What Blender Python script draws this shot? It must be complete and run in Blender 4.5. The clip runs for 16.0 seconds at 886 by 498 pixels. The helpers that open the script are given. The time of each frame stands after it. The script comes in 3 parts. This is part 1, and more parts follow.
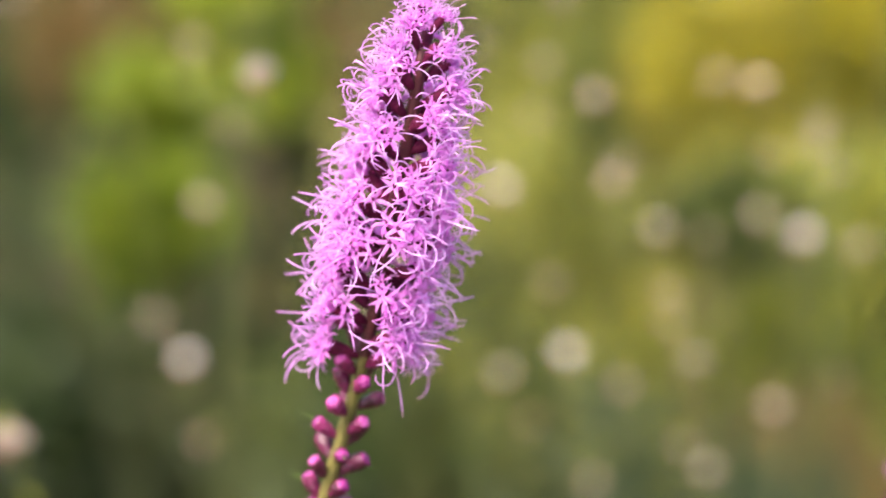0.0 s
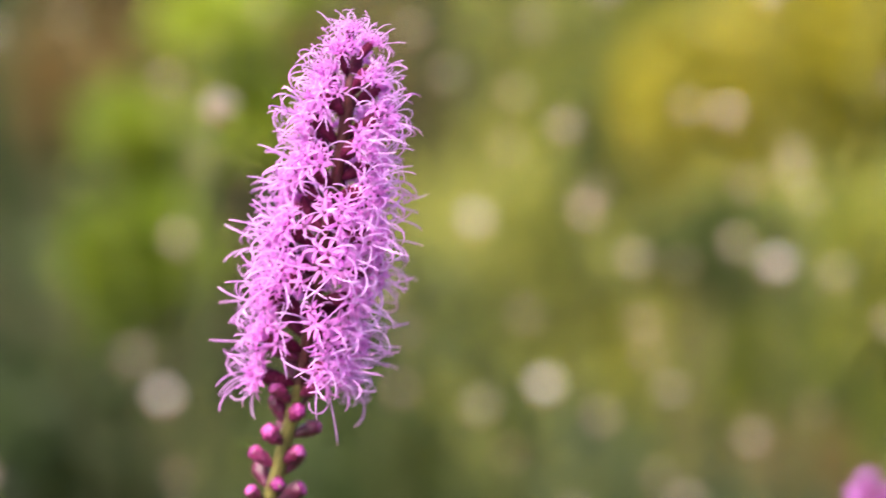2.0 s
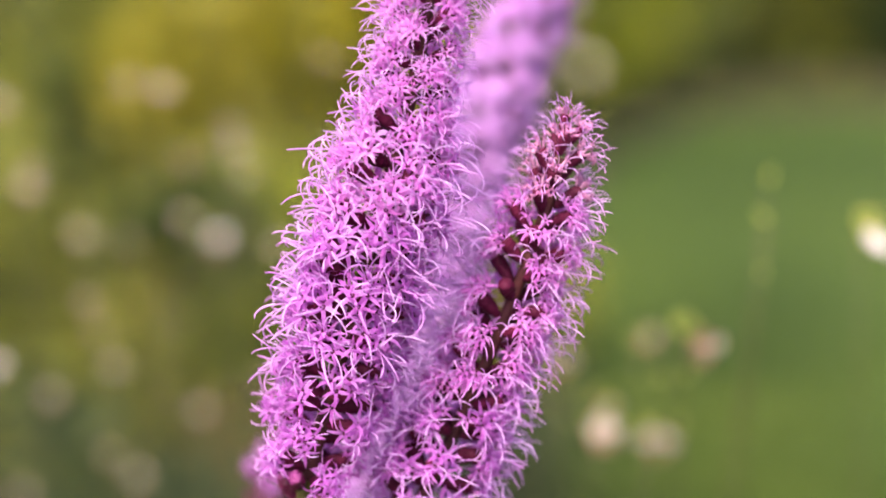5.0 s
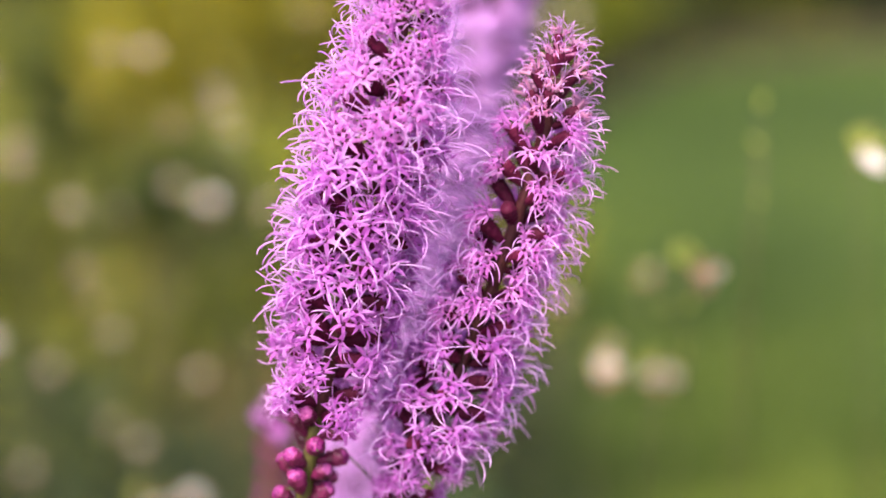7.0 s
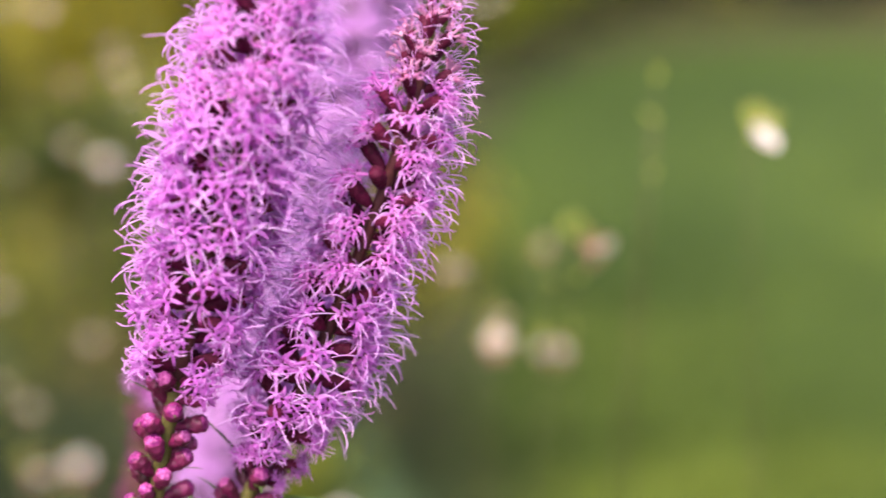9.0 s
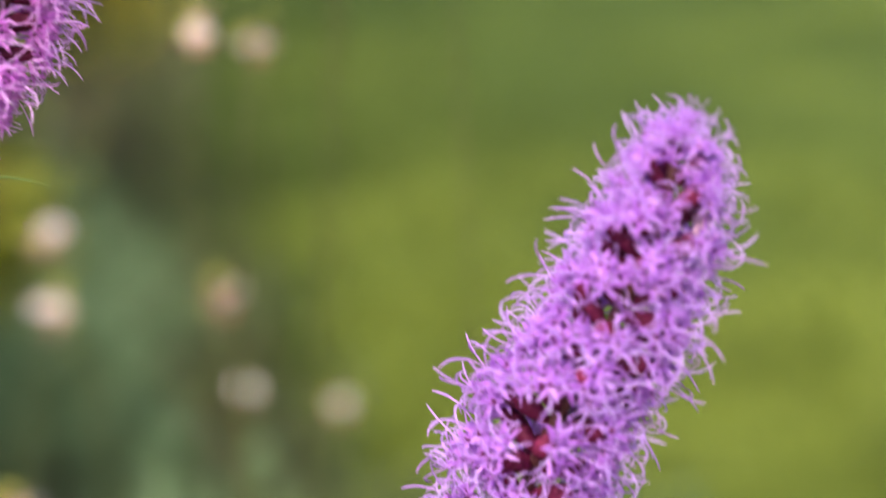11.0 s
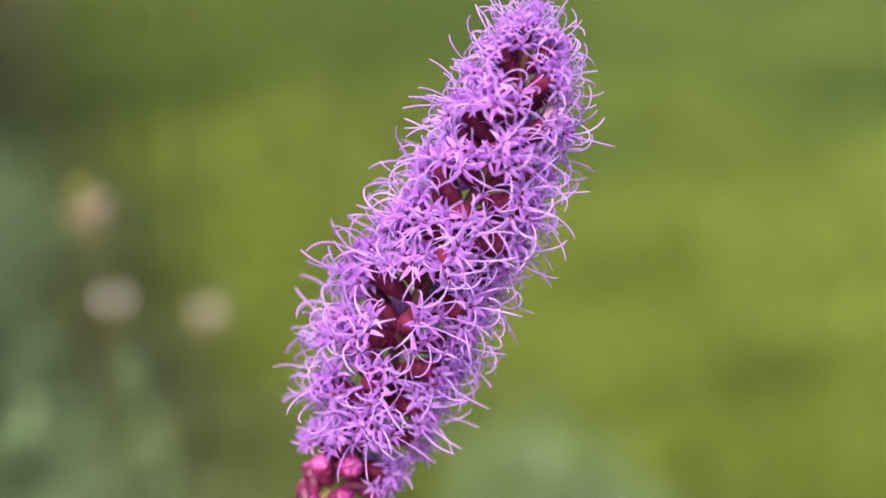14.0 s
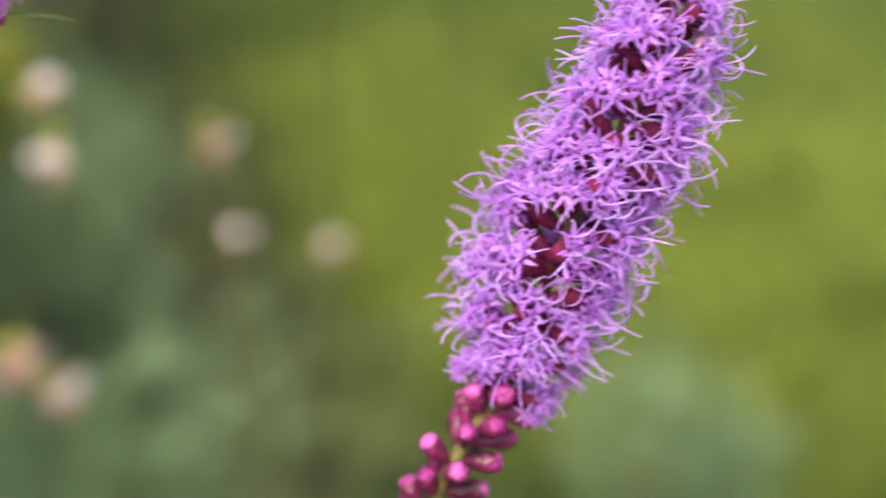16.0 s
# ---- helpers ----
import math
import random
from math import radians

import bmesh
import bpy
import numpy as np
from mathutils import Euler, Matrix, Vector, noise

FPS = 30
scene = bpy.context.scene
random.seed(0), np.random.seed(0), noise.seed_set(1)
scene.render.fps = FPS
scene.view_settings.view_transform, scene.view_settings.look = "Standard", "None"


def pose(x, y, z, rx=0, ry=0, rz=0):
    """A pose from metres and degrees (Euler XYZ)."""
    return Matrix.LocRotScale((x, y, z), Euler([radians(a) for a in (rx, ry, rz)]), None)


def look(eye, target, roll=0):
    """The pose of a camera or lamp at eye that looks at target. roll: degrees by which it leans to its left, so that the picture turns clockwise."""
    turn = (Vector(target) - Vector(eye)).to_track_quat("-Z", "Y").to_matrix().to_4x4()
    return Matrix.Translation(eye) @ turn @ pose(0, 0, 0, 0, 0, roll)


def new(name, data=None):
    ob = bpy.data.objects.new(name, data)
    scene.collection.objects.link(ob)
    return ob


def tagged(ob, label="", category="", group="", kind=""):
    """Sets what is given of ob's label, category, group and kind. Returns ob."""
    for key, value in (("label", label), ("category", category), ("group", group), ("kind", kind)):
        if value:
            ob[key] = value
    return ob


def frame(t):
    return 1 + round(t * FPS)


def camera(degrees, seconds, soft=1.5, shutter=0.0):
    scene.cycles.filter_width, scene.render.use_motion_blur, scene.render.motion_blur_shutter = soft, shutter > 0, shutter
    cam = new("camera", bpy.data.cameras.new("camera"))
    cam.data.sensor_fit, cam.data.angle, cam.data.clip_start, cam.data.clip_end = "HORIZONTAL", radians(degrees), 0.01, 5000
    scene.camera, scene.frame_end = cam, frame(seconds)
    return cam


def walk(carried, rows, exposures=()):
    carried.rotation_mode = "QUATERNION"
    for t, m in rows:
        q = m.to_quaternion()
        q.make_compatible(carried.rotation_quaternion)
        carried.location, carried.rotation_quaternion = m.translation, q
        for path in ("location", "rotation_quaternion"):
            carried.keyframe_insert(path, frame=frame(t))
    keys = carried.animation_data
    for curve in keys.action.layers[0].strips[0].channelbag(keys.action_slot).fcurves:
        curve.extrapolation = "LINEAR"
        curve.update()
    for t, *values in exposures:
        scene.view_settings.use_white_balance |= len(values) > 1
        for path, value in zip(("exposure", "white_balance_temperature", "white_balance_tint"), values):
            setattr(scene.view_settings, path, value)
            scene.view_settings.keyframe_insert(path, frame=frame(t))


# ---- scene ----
cam = camera(25, 16.0, soft=1.6, shutter=0.5)
cam.data.dof.use_dof = True
cam.data.dof.focus_distance = 0.441
cam.data.dof.aperture_fstop = 4.6
cam.data.dof.aperture_blades = 0

PATH = [
    (0, (0.1267, -0.4455, 0.9232), (-0.8509, 3.3451, 0.1010), 0.63),
    (0.5, (0.1303, -0.4447, 0.9204), (-0.8042, 3.3673, 0.1491), -0.02),
    (1, (0.1469, -0.4367, 0.9205), (-0.9258, 3.3406, 0.1577), -0.90),
    (1.5, (0.1286, -0.4407, 0.9264), (-0.8682, 3.3524, 0.1395), 0.40),
    (2, (0.1428, -0.4393, 0.9199), (-0.8545, 3.3618, 0.1735), -0.05),
    (2.5, (0.1457, -0.4342, 0.9271), (-0.7957, 3.3843, 0.1972), 0.03),
    (3, (0.1352, -0.4428, 0.9282), (-0.6022, 3.4200, 0.1967), 1.23),
    (3.5, (0.1697, -0.4383, 0.9225), (-0.4990, 3.4403, 0.2089), 1.11),
    (4, (0.1581, -0.4400, 0.9262), (-0.1676, 3.4724, 0.1604), 2.31),
    (4.5, (0.1655, -0.4371, 0.9266), (0.0707, 3.4895, 0.1699), 2.84),
    (5, (0.1793, -0.4398, 0.9242), (0.1353, 3.4808, 0.1326), 1.56),
    (7.5, (0.1744, -0.4378, 0.9122), (0.1560, 3.4708, 0.0622), -1.47),
    (8, (0.1725, -0.4319, 0.9110), (0.1797, 3.4723, 0.0405), -0.08),
    (8.5, (0.1699, -0.4281, 0.9200), (0.2859, 3.4594, -0.0149), 0.73),
    (9, (0.1887, -0.4283, 0.9098), (0.3221, 3.4663, 0.0075), 0.54),
    (9.5, (0.1924, -0.4273, 0.9125), (0.4393, 3.4432, -0.0666), 1.22),
    (10, (0.1903, -0.4292, 0.9101), (0.6403, 3.3933, -0.1789), 1.07),
    (10.2, (0.1960, -0.4300, 0.9060), (0.6880, 3.3673, -0.2440), 1.15),
    (12.5, (0.1904, -0.4117, 0.8802), (1.1753, 3.0868, -0.7902), -1.79),
    (13, (0.1838, -0.4278, 0.8918), (1.1625, 3.0952, -0.7302), 1.04),
    (13.5, (0.1888, -0.4337, 0.9043), (1.1560, 3.0626, -0.7809), 1.02),
    (14, (0.1897, -0.4486, 0.8911), (1.1195, 3.1221, -0.6534), 0.38),
    (14.5, (0.1889, -0.4513, 0.8925), (1.1800, 3.0883, -0.6851), 0.70),
    (15, (0.1815, -0.4560, 0.8905), (1.1969, 3.1004, -0.6330), 0.55),
    (15.5, (0.1806, -0.4511, 0.8924), (1.0997, 3.0861, -0.7334), -0.19),
    (16, (0.1771, -0.4502, 0.8930), (0.8998, 3.1121, -0.7766), -1.38),
]
EXPOSURE, SKY, SUN = 1.54, 0.15, 1.5
walk(cam, [(t, look(eye, target, roll)) for t, eye, target, roll in PATH], [(0.0, EXPOSURE + 0.50), (2.5, EXPOSURE + 0.43), (3.5, EXPOSURE + 0.36), (4.4, EXPOSURE + 0.31), (5.2, EXPOSURE + 0.08), (10.0, EXPOSURE + 0.08), (12.5, EXPOSURE), (16.0, EXPOSURE + 0.03)])

# ---- light: bright haze, soft sun from the upper left ----
SUN_ELEVATION, SUN_AZIMUTH = 57.0, -145.0  # degrees; azimuth from +y towards +x
world = bpy.data.worlds.new("world")
scene.world = world
world.use_nodes = True
wn = world.node_tree.nodes
sky = wn.new("ShaderNodeTexSky")
sky.sky_type = "NISHITA"
sky.sun_disc = False
sky.sun_elevation = radians(SUN_ELEVATION)
sky.sun_rotation = radians(SUN_AZIMUTH)
sky.air_density, sky.dust_density = 1.0, 6.0
wn["Background"].inputs["Strength"].default_value = SKY
world.node_tree.links.new(sky.outputs["Color"], wn["Background"].inputs["Color"])
sun = new("sun", bpy.data.lights.new("sun", "SUN"))
sun.data.energy, sun.data.angle, sun.data.color = SUN, radians(24.0), (1.0, 0.94, 0.86)
az, el = radians(SUN_AZIMUTH), radians(SUN_ELEVATION)
sun.matrix_world = look((30 * math.sin(az) * math.cos(el), 30 * math.cos(az) * math.cos(el), 30 * math.sin(el)), (0, 0, 0))


# ---- materials ----
def material(name, colors, scale=60.0, rough=0.6, through_light=0.0, bump=0.0, island=0.25, spec=0.3, detail_scale=None, stretch=(1, 1, 1), patch=(), reach=0.25):
    """A surface whose colour wanders between the given colours by noise at two sizes and from piece to piece."""
    m = bpy.data.materials.new(name)
    m.use_nodes = True
    nt = m.node_tree
    n, link = nt.nodes, nt.links.new
    n.clear()
    out, bsdf = n.new("ShaderNodeOutputMaterial"), n.new("ShaderNodeBsdfPrincipled")
    coord, grid = n.new("ShaderNodeTexCoord"), n.new("ShaderNodeMapping")
    grid.inputs["Scale"].default_value = stretch
    link(coord.outputs["Object"], grid.inputs["Vector"])
    big, fine = n.new("ShaderNodeTexNoise"), n.new("ShaderNodeTexNoise")
    big.inputs["Scale"].default_value, big.inputs["Detail"].default_value = scale, 3.0
    fine.inputs["Scale"].default_value, fine.inputs["Detail"].default_value = detail_scale or scale * 9, 4.0
    for tex in (big, fine):
        link(grid.outputs["Vector"], tex.inputs["Vector"])
    piece, info = n.new("ShaderNodeNewGeometry"), n.new("ShaderNodeObjectInfo")
    def mix(a, b, how, value):
        node = n.new("ShaderNodeMath")
        node.operation = how
        link(a, node.inputs[0])
        if b is None:
            node.inputs[1].default_value = value
        else:
            link(b, node.inputs[1])
        return node.outputs[0]
    spread = mix(piece.outputs["Random Per Island"], None, "MULTIPLY", island)
    spread2 = mix(info.outputs["Random"], None, "MULTIPLY", island)
    both = mix(mix(big.outputs["Fac"], None, "MULTIPLY", 1.0), mix(fine.outputs["Fac"], None, "MULTIPLY", 0.4), "ADD", 0)
    total = mix(mix(both, mix(spread, spread2, "ADD", 0), "ADD", 0), None, "SUBTRACT", 0.2 + island)
    for middle, wide, shift in patch:  # lighter patches, and darker ones that paint shade: their middle, their reach and how far they shift the colour
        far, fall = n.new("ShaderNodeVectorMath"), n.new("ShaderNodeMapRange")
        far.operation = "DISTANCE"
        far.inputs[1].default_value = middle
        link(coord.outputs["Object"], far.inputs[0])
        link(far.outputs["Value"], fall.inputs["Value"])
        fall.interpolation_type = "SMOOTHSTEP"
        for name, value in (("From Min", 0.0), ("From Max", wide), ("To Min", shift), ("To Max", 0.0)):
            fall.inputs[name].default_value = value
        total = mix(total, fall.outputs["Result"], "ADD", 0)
    ramp = n.new("ShaderNodeValToRGB")
    ramp.color_ramp.elements[0].position, ramp.color_ramp.elements[1].position = 0.5 - reach, 0.5 + reach
    ramp.color_ramp.elements[0].color, ramp.color_ramp.elements[1].color = (*colors[0], 1), (*colors[-1], 1)
    for k, c in enumerate(colors[1:-1], 1):
        e = ramp.color_ramp.elements.new(0.5 - reach + 2 * reach * k / (len(colors) - 1))
        e.color = (*c, 1)
    link(total, ramp.inputs["Fac"])
    link(ramp.outputs["Color"], bsdf.inputs["Base Color"])
    bsdf.inputs["Roughness"].default_value = rough
    bsdf.inputs["Specular IOR Level"].default_value = spec
    if bump:
        b = n.new("ShaderNodeBump")
        b.inputs["Strength"].default_value, b.inputs["Distance"].default_value = bump, 0.3 / (detail_scale or scale * 9)
        link(fine.outputs["Fac"], b.inputs["Height"])
        link(b.outputs["Normal"], bsdf.inputs["Normal"])
    if through_light:
        glow, both_shaders = n.new("ShaderNodeBsdfTranslucent"), n.new("ShaderNodeMixShader")
        link(ramp.outputs["Color"], glow.inputs["Color"])
        both_shaders.inputs[0].default_value = through_light
        link(bsdf.outputs[0], both_shaders.inputs[1])
        link(glow.outputs[0], both_shaders.inputs[2])
        link(both_shaders.outputs[0], out.inputs[0])
    else:
        link(bsdf.outputs[0], out.inputs[0])
    return m


PETAL = material("lilac_petal", [(0.7, 0.21, 0.674), (0.845, 0.333, 0.813), (0.896, 0.437, 0.877)], 250, 0.7, 0.55, 0.2, 0.3, 0.12)
STYLE = material("lilac_style", [(0.666, 0.287, 0.713), (0.767, 0.421, 0.821), (0.817, 0.535, 0.876)], 250, 0.75, 0.4, 0.1, 0.35, 0.06)
VIOLET = material("violet_petal", [(0.395, 0.134, 0.562), (0.526, 0.229, 0.713), (0.611, 0.324, 0.788)], 250, 0.7, 0.5, 0.2, 0.3, 0.12)
VIOLET_STYLE = material("violet_style", [(0.451, 0.21, 0.637), (0.555, 0.315, 0.756), (0.639, 0.42, 0.832)], 250, 0.7, 0.4, 0.1, 0.35, 0.1)
FRESH = material("fresh_violet_petal", [(0.57, 0.144, 0.583), (0.69, 0.234, 0.713), (0.77, 0.333, 0.81)], 250, 0.7, 0.5, 0.2, 0.3, 0.12)
PALE = material("pale_lavender_petal", [(0.604, 0.27, 0.657), (0.692, 0.383, 0.755), (0.736, 0.471, 0.813)], 250, 0.6, 0.5, 0.2, 0.3)
CREAM = material("bleached_petal", [(0.60, 0.28, 0.56), (0.70, 0.42, 0.62), (0.78, 0.56, 0.68)], 250, 0.7, 0.4, 0.2, 0.3, 0.12)
FADED = material("faded_petal", [(0.60, 0.20, 0.42), (0.72, 0.33, 0.56), (0.78, 0.46, 0.64)], 250, 0.7, 0.4, 0.2, 0.3, 0.12)
THROAT = material("maroon_throat", [(0.11, 0.014, 0.065), (0.18, 0.026, 0.10)], 300, 0.6)
BRACT = material("maroon_bract", [(0.0425, 0.00286, 0.015), (0.08, 0.00624, 0.0287), (0.131, 0.013, 0.045)], 220, 0.6, 0.0, 0.4, 0.3, 0.12)
BUD = material("magenta_bud", [(0.0414, 0.0044, 0.0132), (0.109, 0.0077, 0.0462), (0.218, 0.0176, 0.099)], 330, 0.4, 0.08, 0.5, 0.35, 0.4)
BUDTIP = material("bud_tip", [(0.13, 0.006, 0.085), (0.26, 0.020, 0.17), (0.42, 0.085, 0.30)], 700, 0.45, 0.12, 0.4, 0.3, reach=0.18)
STEM = material("stem_green", [(0.075, 0.062, 0.018), (0.135, 0.112, 0.032), (0.12, 0.055, 0.03)], 90, 0.5, 0.0, 0.6, 0.1)
STEM_RED = material("maroon_stem", [(0.039, 0.0077, 0.0117), (0.078, 0.0176, 0.0195), (0.0975, 0.0374, 0.026)], 90, 0.55, 0.0, 0.5, 0.1)
LEAF = material("narrow_leaf", [(0.07, 0.12, 0.02), (0.13, 0.19, 0.04)], 40, 0.5, 0.3, 0.2, 0.2)
GAURA = material("cream_petal", [(0.6, 0.421, 0.35), (0.7, 0.539, 0.464), (0.78, 0.647, 0.577)], 120, 0.5, 0.35, 0.1, 0.2)
WHITE = material("bright_white_petal", [(0.72, 0.56, 0.55), (0.80, 0.69, 0.67), (0.86, 0.78, 0.76)], 120, 0.5, 0.35, 0.1, 0.2)
PINK = material("pink_sepal", [(0.55, 0.22, 0.20), (0.66, 0.36, 0.30)], 120, 0.5, 0.2, 0.1, 0.2)
LIME = material("lime_sepal", [(0.32, 0.36, 0.06), (0.45, 0.42, 0.10)], 120, 0.5, 0.2, 0.1, 0.2)
WAND = material("wand_stem", [(0.05, 0.065, 0.018), (0.09, 0.085, 0.03)], 40, 0.6, 0.0, 0.2, 0.2)
OLIVE = material("olive_leaves", [(0.035, 0.049, 0.00821), (0.157, 0.172, 0.0246), (0.333, 0.333, 0.0509)], 9, 0.38, 0.3, 0.0, 0.5, 0.5, reach=0.16)
GOLD = material("golden_leaves", [(0.166, 0.147, 0.00846), (0.389, 0.333, 0.0169), (0.546, 0.452, 0.0261)], 9, 0.4, 0.35, 0.0, 0.4, 0.5, reach=0.16)
LUSH = material("lush_leaves", [(0.0837, 0.12, 0.0113), (0.197, 0.254, 0.0188), (0.306, 0.355, 0.031)], 6, 0.4, 0.35, 0.0, 0.4, 0.5, reach=0.16)
# Leaf green taken near black, so the bed's shade sits in the colour.
SHADE_GREEN = material("shade_toned_leaves", [(0.012, 0.02, 0.006), (0.028, 0.045, 0.01), (0.05, 0.065, 0.015)], 4, 0.5, 0.25, 0.0, 0.4)
GREY = material("grey_green_leaves", [(0.0634, 0.112, 0.0452), (0.123, 0.194, 0.088), (0.2, 0.28, 0.141)], 8, 0.6, 0.25, 0.0, 0.4, reach=0.16)
FERN = material("blue_green_leaves", [(0.022, 0.038, 0.018), (0.045, 0.074, 0.036), (0.080, 0.115, 0.058)], 8, 0.6, 0.25, 0.0, 0.4, reach=0.16)
RUST = material("rusty_leaves", [(0.09, 0.065, 0.02), (0.17, 0.105, 0.03)], 5, 0.6, 0.25, 0.0, 0.4)
GILT = material("gilded_leaves", [(0.0912, 0.112, 0.0103), (0.237, 0.255, 0.0205), (0.401, 0.398, 0.0291)], 9, 0.4, 0.3, 0.0, 0.4, 0.5, reach=0.16)
MOSS = material("mossy_leaves", [(0.041, 0.051, 0.00769), (0.123, 0.132, 0.0171), (0.264, 0.255, 0.0316)], 11, 0.5, 0.3, 0.0, 0.5, reach=0.16)
COVER = material("cover_leaves", [(0.0204, 0.0357, 0.00634), (0.0485, 0.0691, 0.0121), (0.084, 0.102, 0.019)], 5, 0.5, 0.25, 0.0, 0.4, reach=0.16)
BARK = material("shrub_wood", [(0.08, 0.06, 0.03), (0.15, 0.11, 0.06)], 30, 0.8, 0.0, 0.6, 0.1)
# Negative shifts put shade on the farther lawn into the colour; positive ones lighten.
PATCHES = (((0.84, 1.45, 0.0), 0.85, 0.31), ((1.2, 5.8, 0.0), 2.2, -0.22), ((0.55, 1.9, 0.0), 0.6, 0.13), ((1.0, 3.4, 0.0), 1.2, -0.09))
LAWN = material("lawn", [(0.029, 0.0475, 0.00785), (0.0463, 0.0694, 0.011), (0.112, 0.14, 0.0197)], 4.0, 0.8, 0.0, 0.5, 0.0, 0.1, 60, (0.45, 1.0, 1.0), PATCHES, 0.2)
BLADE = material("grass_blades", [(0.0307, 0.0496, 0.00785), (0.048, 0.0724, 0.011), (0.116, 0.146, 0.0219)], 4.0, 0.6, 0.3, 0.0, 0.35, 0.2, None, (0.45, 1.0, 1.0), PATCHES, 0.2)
SOIL = material("bed_soil", [(0.028, 0.0216, 0.0145), (0.0576, 0.0432, 0.0272), (0.092, 0.0704, 0.0459)], 7, 0.95, 0.0, 0.9, 0.0, 0.1, 90)


# ---- mesh tools ----
class Shape:
    """Collects corners and faces of one mesh, with a material for each face."""

    def __init__(self):
        self.v, self.f, self.m = [], [], []

    def add(self, verts, faces, mat=0):
        k = len(self.v)
        self.v += [tuple(p) for p in verts]
        self.f += [tuple(k + i for i in face) for face in faces]
        self.m += [mat] * len(faces)

    def tube(self, line, radii, sides=5, mat=0, close=True, ridge=0.0):
        """A tube along a line of points."""
        pts = [Vector(p) for p in line]
        ring, faces = [], []
        side = None
        for i, p in enumerate(pts):
            way = (pts[min(i + 1, len(pts) - 1)] - pts[max(i - 1, 0)]).normalized()
            if side is None:
                side = way.orthogonal().normalized()
            side = (side - way * side.dot(way)).normalized()
            up = way.cross(side)
            for k in range(sides):
                a = 2 * math.pi * k / sides
                ring.append(p + (side * math.cos(a) + up * math.sin(a)) * radii[i] * (1 + ridge * (k % 2)))
        for i in range(len(pts) - 1):
            for k in range(sides):
                a, b = i * sides + k, i * sides + (k + 1) % sides
                faces.append((a, b, b + sides, a + sides))
        if close:
            faces.append(tuple(range(sides))[::-1])
            faces.append(tuple(range((len(pts) - 1) * sides, len(pts) * sides)))
        self.add(ring, faces, mat)

    def mesh(self, name, materials, smooth=True):
        data = bpy.data.meshes.new(name)
        data.from_pydata(self.v, [], self.f)
        for mat in materials:
            data.materials.append(mat)
        data.polygons.foreach_set("material_index", self.m)
        data.polygons.foreach_set("use_smooth", [smooth] * len(self.f))
        data.update()
        return data


def part(name, data, parent, m=None, label=""):
    ob = new(name, data)
    ob.parent = parent
    if m is not None:
        ob.matrix_basis = m
    return tagged(ob, label)


def thing(name, place, label, category, group="", kind="", turn=0.0):
    ob = new(name)
    ob.empty_display_size = 0.02
    ob.matrix_basis = pose(*place, 0, 0, turn)
    return tagged(ob, label, category, group, kind)


def frame_on(p, way, up=Vector((0, 0, 1)), roll=0.0, size=1.0):
    """A pose at p whose z runs along way and whose y leans to up."""
    z = way.normalized()
    x = up.cross(z)
    x = x.normalized() if x.length > 1e-4 else z.orthogonal().normalized()
    y = z.cross(x)
    m = Matrix((x, y, z)).transposed().to_4x4()
    return Matrix.Translation(p) @ m @ Matrix.Rotation(roll, 4, "Z") @ Matrix.Diagonal((size, size, size, 1))


MM = 0.001


# ---- blazing star flower heads (z runs out of the head, y is up) ----
def scaly_cup(rng, length, wide, profile, rows=7, columns=5, ridge=0.16):
    """A cup of overlapping pointed scales in staggered rows, as one closed skin."""
    s, around, along = Shape(), columns * 6, rows * 3 + 1
    shift = rng.uniform(0, 6.28)
    for j in range(along):
        t = j / (along - 1)
        r = float(np.interp(t, [p[0] for p in profile], [p[1] for p in profile])) * wide
        for i in range(around):
            a = 2 * math.pi * i / around
            v = t * rows * 0.98
            row = int(v)
            u = (i / around * columns + 0.5 * (row % 2)) % 1.0
            edge = abs(u - 0.5) * 2
            rise = (v - row) * (1 - 0.8 * edge ** 2)
            k = 1 + ridge * (rise - 0.35) + rng.uniform(-0.015, 0.015)
            s.v.append((math.cos(a + shift) * r * k, math.sin(a + shift) * r * k, length * t + 0.05 * length * rise))
        if j:
            for i in range(around):
                p, q = (j - 1) * around + i, (j - 1) * around + (i + 1) % around
                s.f.append((p, q, q + around, p + around))
                s.m.append(0)
    s.f += [tuple(range(around))[::-1], tuple(range((along - 1) * around, along * around))]
    s.m += [0, 0]
    return s


